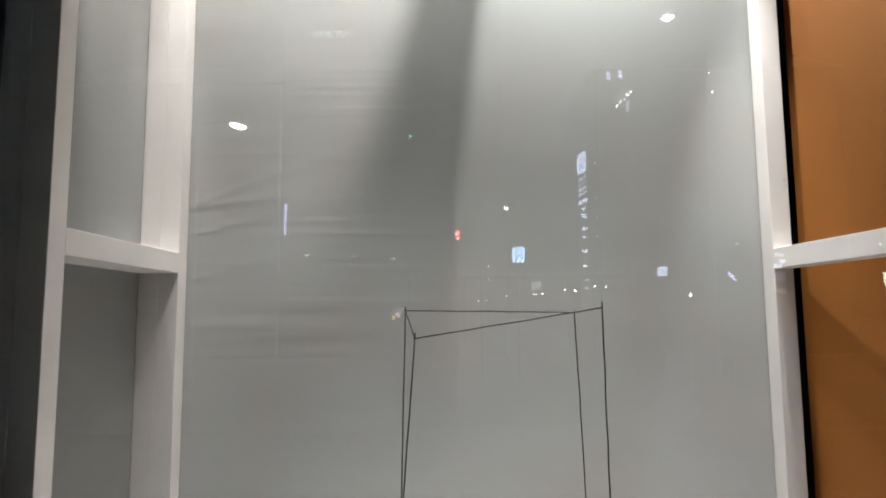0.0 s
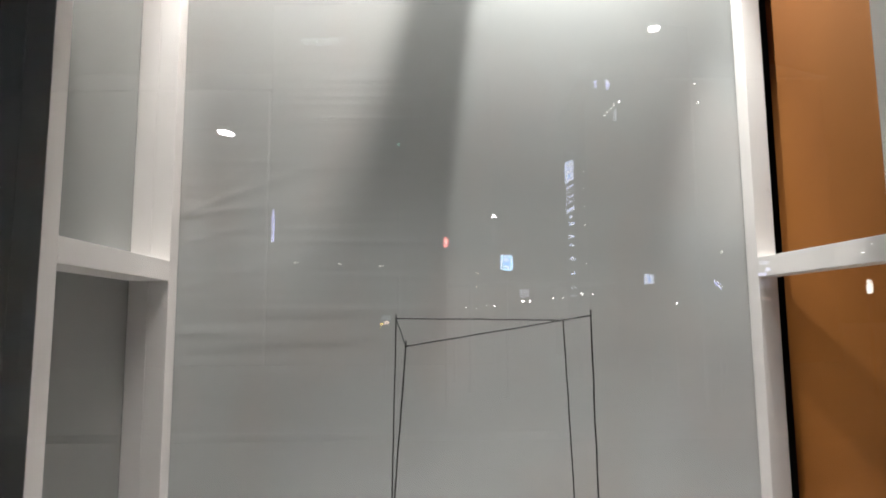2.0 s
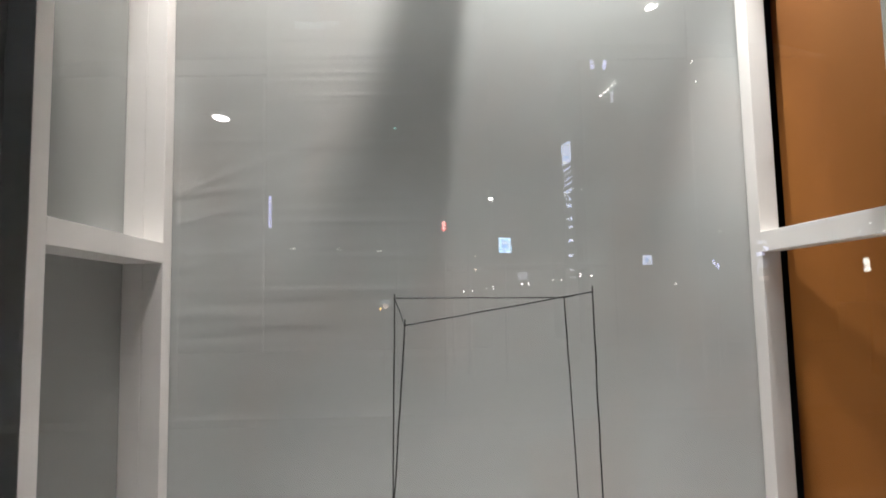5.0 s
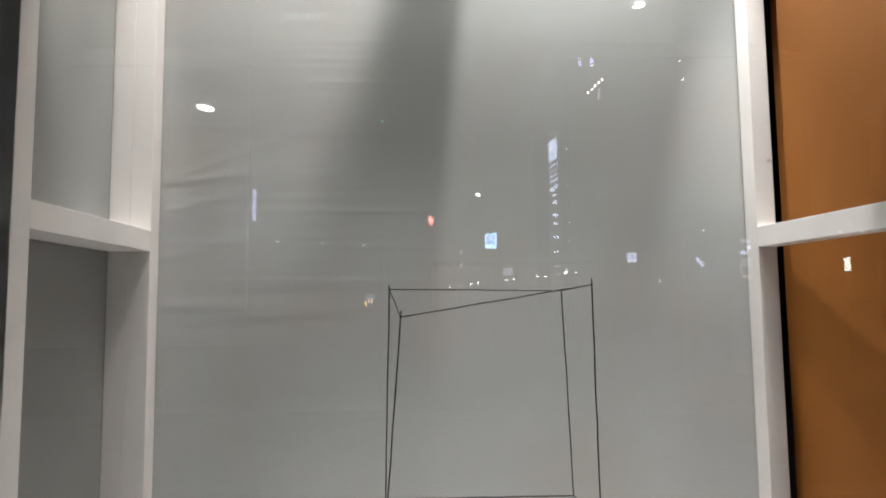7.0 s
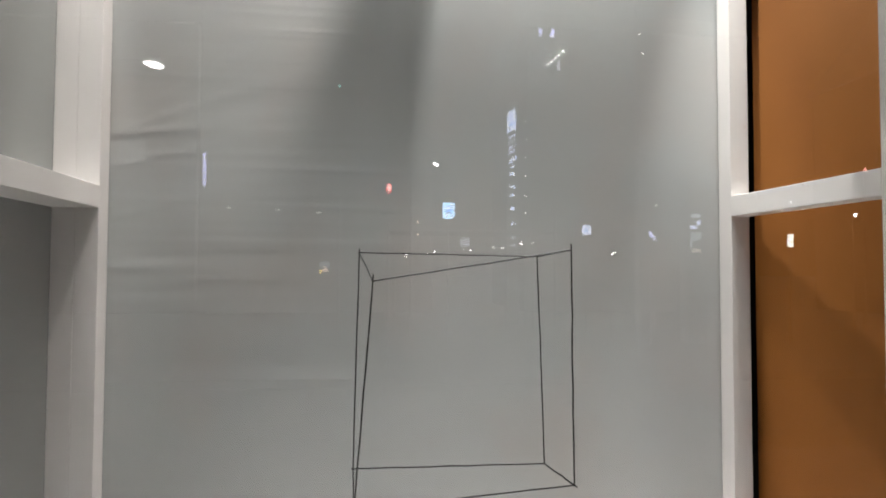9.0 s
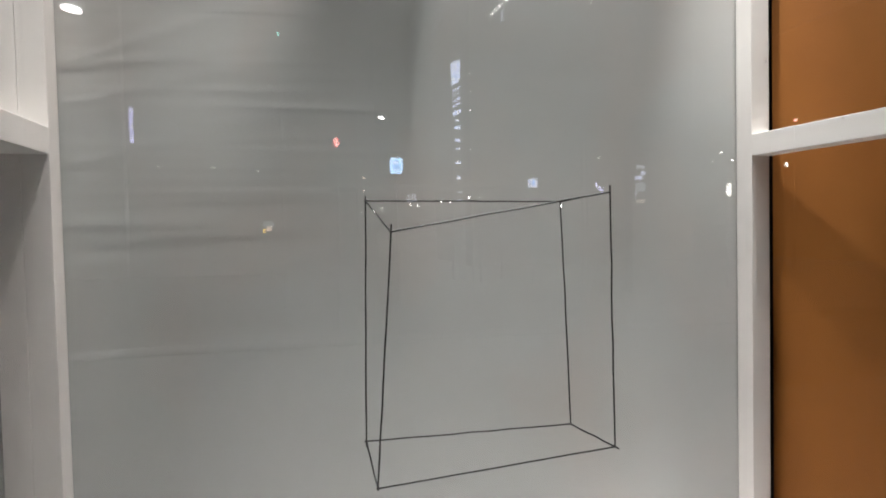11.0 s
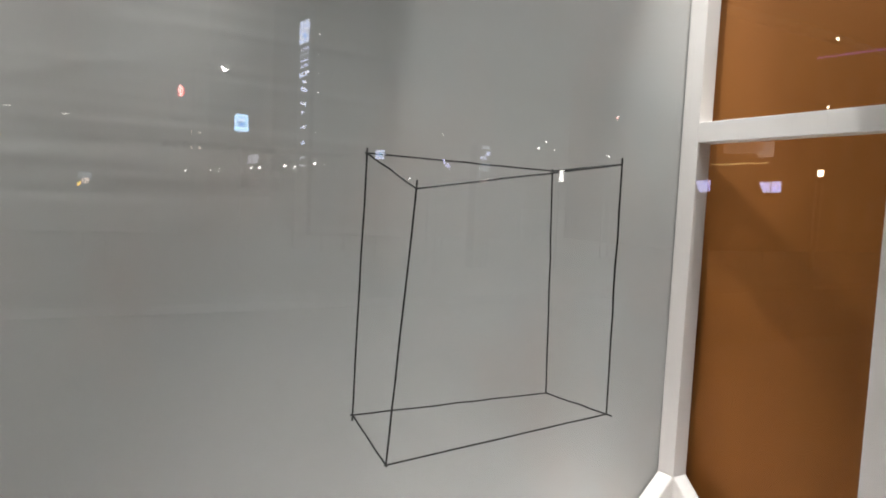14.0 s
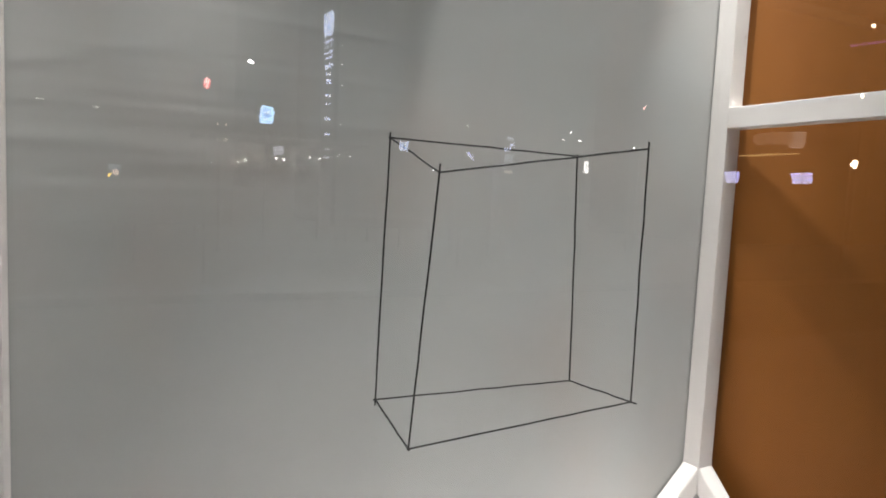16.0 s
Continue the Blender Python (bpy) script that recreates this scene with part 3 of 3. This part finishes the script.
# ---- houses across the street ----
def house(x0, x1, y, height, rows, cols, seed, label):
    """A dark rendered house front with window openings in recess."""
    base = thing("house", ((x0 + x1) / 2, y, 0.0), label, "house", "houses across the street")
    bm = bmesh.new()
    box(bm, (x0, y - 8.0, 0.0), (x1, y, height), 0.03)
    part("wall", bm, RENDER_WALL, base)
    bm = bmesh.new()
    prism(bm, [(x0 - 0.2, y + 0.25, height), (x0 - 0.2, y - 8.2, height), (x0 - 0.2, y - 4.0, height + 2.4)], (x1 - x0 + 0.4, 0, 0))
    part("roof", bm, DARK_PAINT, base)
    w = (x1 - x0) / cols
    for r_ in range(rows):
        for c in range(cols):
            cx, cz = x0 + w * (c + 0.5), 1.9 + r_ * 3.0
            bm = bmesh.new()
            box(bm, (cx - 0.60, y - 0.01, cz - 0.85), (cx + 0.60, y + 0.05, cz + 0.85), 0.01)
            win = part("window", bm, RENDER_WALL, base)
            slab("pane", win, (cx, y + 0.055, cz), 1.04, 1.54, WINDOW_DARK, 0.01)
    return base


WINDOW_DARK = material("dark_window_pane", (0.02, 0.021, 0.022), 0.45, spots=(2, 0.2))
house(-16.0, -6.2, -25.35, 11.5, 3, 4, 1, "dark rendered town house, three storeys")
house(-6.1, 3.2, -25.42, 15.4, 5, 4, 2, "dark rendered town house, four storeys")
house(7.2, 17.5, -25.5, 12.0, 3, 4, 3, "dark rendered town house set back, three storeys")
house(21.4, 36.0, -19.2, 10.0, 3, 6, 4, "dark rendered corner house, three storeys")


def wall_sign(name, img, w, h, mat, label, category, depth=0.10):
    p = real(*img)
    ob = slab(name, None, p, w, h, mat, depth, 0.0, 0.015)
    return tagged(ob, label, category)


# lit signs and lamps on the house fronts
p = real(-5.88, 23.8, 5.71)
blade = thing("blade_sign", (p.x, p.y - 0.1, p.z - 0.67), "narrow upright lilac lit sign on a house front", "sign")
slab("sign_box", blade, p, 0.22, 1.42, DARK_PAINT, 0.12, -0.01, 0.01)
slab("lit_strip", blade, p, 0.14, 1.34, LILAC_DIM, 0.02, 0.006, 0.03)
for dz, hh in ((0.46, 0.22), (0.14, 0.16), (-0.1, 0.2), (-0.48, 0.26)):
    slab("letter_bar", blade, p + Vector((0, 0, dz)), 0.10, hh, LILAC_GLOW, 0.02, 0.012, 0.01)
for n, (x, z) in enumerate(((-4.94, 4.19), (-3.06, 4.126), (-1.41, 4.02))):
    p = real(x, 23.75, z)
    tagged(slab("wall_lamp", None, p, 0.22, 0.05, DIM_LAMP, 0.16, 0.0, 0.015), "small flat white wall lamp on a house front", "lamp", "wall lamps")
sign = thing("letter_sign", real(-3.99, 23.8, 13.7), "row of pale lit letter bars on a house front", "sign")
strokes = random.Random(11)
for n in range(15):
    h = strokes.choice((0.20, 0.30, 0.34, 0.36))
    c = real(-4.85 + 0.13 * n, 23.8, 13.72 + (0.36 - h) * strokes.choice((-0.5, 0.5)))
    slab("letter_bar", sign, c, strokes.choice((0.03, 0.04, 0.05)), h, FADED_ICE, 0.11, 0.0, 0.01, lean=strokes.choice((0.0, 0.3, -0.3)))

# floodlight row on a mast
c = real(6.38, 16.91, 8.3)
mast = thing("floodlight_mast", (c.x, c.y - 0.15, 0.0), "steel mast with a slanting row of small floodlights", "lamp post")
pole(mast, c.x, c.y - 0.15, c.z + 0.2, 0.06)
for n in range(5):
    q = real(6.13 + 0.115 * n, 16.91, 8.09 + 0.108 * n)
    bm = bmesh.new()
    ball(bm, q, 0.033, (1.1, 0.8, 0.9), 10, 8)
    part("floodlight", bm, WHITE_GLOW, mast, smooth=True)
# Glowing slab painted as the patch of glow beside the floodlights.
slab("glow_patch", mast, real(6.46, 16.91, 8.06), 0.10, 0.34, FAINT_ICE, 0.02, 0.0, 0.01, lean=0.6)
for dx in (-0.19, 0.19):
    q = real(6.08 + dx, 16.91, 9.08)
    slab("violet_lamp", mast, q, 0.11, 0.28, LILAC_DIM if dx < 0 else LILAC_GLOW, 0.03, 0.0, 0.01)

# lamps under a tram shelter roof
shelter = thing("tram_shelter", (3.4, -16.9, 0.0), "dark steel tram shelter with small round roof lamps", "shelter")
bm = bmesh.new()
box(bm, (1.2, -18.2, 2.72), (5.7, -16.2, 2.80), 0.02)
part("roof", bm, DARK_PAINT, shelter)
for x in (1.4, 5.5):
    bm = bmesh.new()
    tube_between(bm, (x, -17.9, 0.0), (x, -17.9, 2.73), 0.05, 10)
    part("post", bm, STEEL, shelter)
for x, z, r_ in ((1.67, 2.08, 0.035), (1.896, 2.097, 0.025), (2.25, 2.135, 0.025), (2.45, 2.20, 0.03), (2.45, 2.13, 0.026), (3.22, 2.256, 0.042), (3.41, 2.25, 0.042), (4.05, 2.345, 0.042), (4.30, 2.335, 0.036), (4.83, 2.45, 0.05), (5.119, 2.438, 0.034)):
    q, r_ = real(x, 15.0, z), 0.72 * r_
    bm = bmesh.new()
    tube_between(bm, q + Vector((0, 0, 0.02)), (q.x, q.y, 2.73), 0.006, 6)
    rod = part("lamp_rod", bm, STEEL, shelter)
    bm = bmesh.new()
    ball(bm, q, r_, u=10, v=8)
    part("bulb", bm, WHITE_GLOW, rod, smooth=True)
slab("timetable", shelter, real(3.264, 15.05, 2.47), 0.26, 0.22, FAINT_ICE, 0.03, 0.0, 0.01, lean=0.15)
base = thing("roof_lamp_bar", (1.89, -16.52, 2.80), "thin bar with four tiny warm lamps on the shelter roof", "lamp")
for dx in (-0.09, 0.09):
    bm = bmesh.new()
    tube_between(bm, (1.895 + dx, -16.55, 2.60), (1.895 + dx, -16.55, 3.06), 0.008, 6)
    part("bar", bm, STEEL, base)
    for z in (2.65, 3.01):
        slab("small_lamp", base, (1.895 + dx, -16.52, z), 0.05, 0.06, DIM_WARM, 0.04, 0.0, 0.01)

# blue square sign
base, p = sign_post("square_sign", (6.71, 15.11, 2.84), "small square ice-blue lit sign on a pole", "sign")
slab("sign_plate", base, p, 0.25, 0.26, ICE_GLOW, 0.05, 0.0, 0.012)
slab("dark_bar", base, p, 0.05, 0.12, MID_BLUE, 0.02, 0.006, 0.005, lean=-0.9)

# groups of lamps further along
def lamp_post(img_list, label, radius=0.06, mat=None):
    ps = [real(*i) for i in img_list]
    base = thing("lamp_post", (ps[0].x, ps[0].y - 0.1, 0.0), label, "lamp post", "lamp posts")
    pole(base, ps[0].x, ps[0].y - 0.1, max(q.z for q in ps) + 0.05, 0.04)
    for q in ps:
        bm = bmesh.new()
        tube_between(bm, (ps[0].x, ps[0].y - 0.1, q.z), q, 0.012, 6)
        part("bracket", bm, STEEL, base)
        bm = bmesh.new()
        ball(bm, q, radius, (0.9, 0.9, 1.05), 10, 8)
        part("globe", bm, mat or WHITE_GLOW, base, smooth=True)
    return base


lamp_post([(30.3, 40.0, 6.76), (29.6, 40.0, 6.18), (31.2, 40.0, 6.20)], "tall steel post with three white lamps", 0.08)
lamp_post([(13.92, 14.0, 3.252)], "steel post with one small white lamp", 0.05)
lamp_post([(14.99, 14.87, 4.66)], "steel post with a small red lamp", 0.06, PALE_RED)
lamp_post([(9.64, 17.08, 3.79)], "steel post with one small dim white globe", 0.045, DIM_LAMP)
lamp_post([(19.96, 11.0, 3.046)], "steel post with a warm white globe", 0.115, WARM_GLOW)
lamp_post([(25.03, 14.0, 8.61), (24.78, 14.0, 5.965)], "tall steel post with two warm lamps", 0.065, WARM_GLOW)
lamp_post([(0.04, 12.0, 5.76)], "tall steel post with a tiny teal lamp", 0.035, TEAL_GLOW)
lamp_post([(6.06, 10.0, 6.415), (6.12, 10.0, 6.02)], "tall steel post with two tiny white lamps", 0.022, SOFT_GLOW)
lamp_post([(6.26, 12.0, 2.09)], "low steel post with a white lamp", 0.028)
base, p = sign_post("light_column", (10.63, 12.0, 2.427), "short upright white light column on a pole", "lamp")
slab("lit_panel", base, p, 0.12, 0.30, SOFT_GLOW, 0.05, 0.0, 0.01)
# Box and pole are added as a stand-in for a passing vehicle's lights.
base, p = sign_post("vehicle_lights", (-0.42, 14.0, 1.76), "pale lit box with an amber light on an added pole, standing in for a vehicle", "lamp")
slab("lamp_box", base, p + Vector((0.02, 0, 0.07)), 0.26, 0.12, FADED_ICE, 0.06, 0.0, 0.015)
slab("lamp_box", base, p + Vector((0.03, 0, -0.05)), 0.13, 0.12, DIM_WARM, 0.06, 0.0, 0.015)
slab("amber_light", base, p + Vector((-0.09, 0, -0.11)), 0.05, 0.10, AMBER_GLOW, 0.05, 0.003, 0.012)
for cx, w, z0, z1, cut, label in ((19.02, 0.50, 2.74, 2.40, 0.14, "lilac lit screen board cut slanting at one end, on a pole"), (15.94, 0.28, 2.61, 2.28, 0.16, "small lilac lit screen board tapering downwards, on a pole")):
    base, p = sign_post("screen_board", (cx, 12.0, (z0 + z1) / 2), label, "screen")
    h = (z0 - z1) / 2
    bm = bmesh.new()
    prism(bm, [p + Vector((-w, 0, h - 0.04)), p + Vector((w, 0, h + 0.03)), p + Vector((w, 0, -h + 0.02)), p + Vector((-w + cut, 0, -h - 0.02))], (0, -0.05, 0))
    part("screen", bm, LILAC_GLOW, base)
    slab("screen_rib", base, p, 0.03, 2 * h + 0.16, DARK_PAINT, 0.01, 0.012)
p = real(8.27, 12.0, 2.5)
base = thing("ticket_kiosk", (p.x, p.y - 0.2, 0.0), "tall dark kiosk with small bluish lit panes", "kiosk")
bm = bmesh.new()
box(bm, (p.x - 0.22, p.y - 0.4, 0.0), (p.x + 0.24, p.y - 0.02, 3.08), 0.02)
part("body", bm, DARK_PAINT, base)
for dx, z, w, h, mat in ((0.0, 2.98, 0.22, 0.09, FAINT_ICE), (0.07, 2.83, 0.12, 0.09, DIM_ICE), (-0.05, 2.72, 0.18, 0.08, DIM_ICE), (0.0, 2.50, 0.24, 0.20, FADED_ICE), (0.0, 2.17, 0.22, 0.10, FAINT_WARM), (-0.13, 2.35, 0.02, 0.26, FAINT_ICE)):
    slab("lit_pane", base, (p.x + dx, p.y, z), w, h, mat, 0.02, 0.004, 0.006)
base, p = sign_post("screen_board", (7.21, 12.0, 2.50), "small slanting bluish screen on a pole", "screen")
slab("screen", base, p, 0.16, 0.10, LILAC_GLOW, 0.04, 0.0, 0.01, lean=-0.9)

# shop across the street: warm strip under pale windows, violet tube
shop = thing("shop_front", (24.0, -18.9, 0.0), "shop front with pale windows and a warm light strip", "shop front")
for x, w, h, z in ((23.62, 0.14, 0.34, 4.46), (23.79, 0.12, 0.46, 4.48), (24.16, 0.14, 0.34, 4.50), (24.40, 0.24, 0.44, 4.58), (24.74, 0.30, 0.34, 4.64), (25.08, 0.26, 0.28, 4.64), (24.70, 0.80, 0.08, 4.40)):
    slab("pale_window", shop, real(x, 17.0, z), w, h, FADED_WARM, 0.67, 0.0, 0.01)
for x0, x1, z in ((22.78, 23.18, 3.72), (23.40, 23.78, 3.78), (23.98, 25.26, 3.88), (25.40, 25.64, 3.96)):
    slab("light_strip", shop, real((x0 + x1) / 2, 17.0, z), x1 - x0, 0.06, STRIP_GLOW, 0.67, 0.0, 0.01, lean=0.08)
for c in range(2):
    for r_ in range(6):
        slab("lit_brick", shop, real(25.80 + 0.12 * c, 17.0, 4.28 + 0.12 * r_), 0.085, 0.07, FAINT_WARM, 0.67, 0.0, 0.006)
a, b = real(23.78, 14.0, 7.68), real(29.08, 14.0, 8.89)
neon = thing("neon_tube", (a + b) / 2, "violet neon tube strung slanting on holders over the pavement", "neon tube")
bm = bmesh.new()
tube_between(bm, a, b, 0.038, 8)
part("tube", bm, VIOLET_GLOW, neon)
for q in (a, b):
    bm = bmesh.new()
    tube_between(bm, q, (q.x, -19.25, q.z), 0.02, 6)
    part("holder", bm, STEEL, neon)
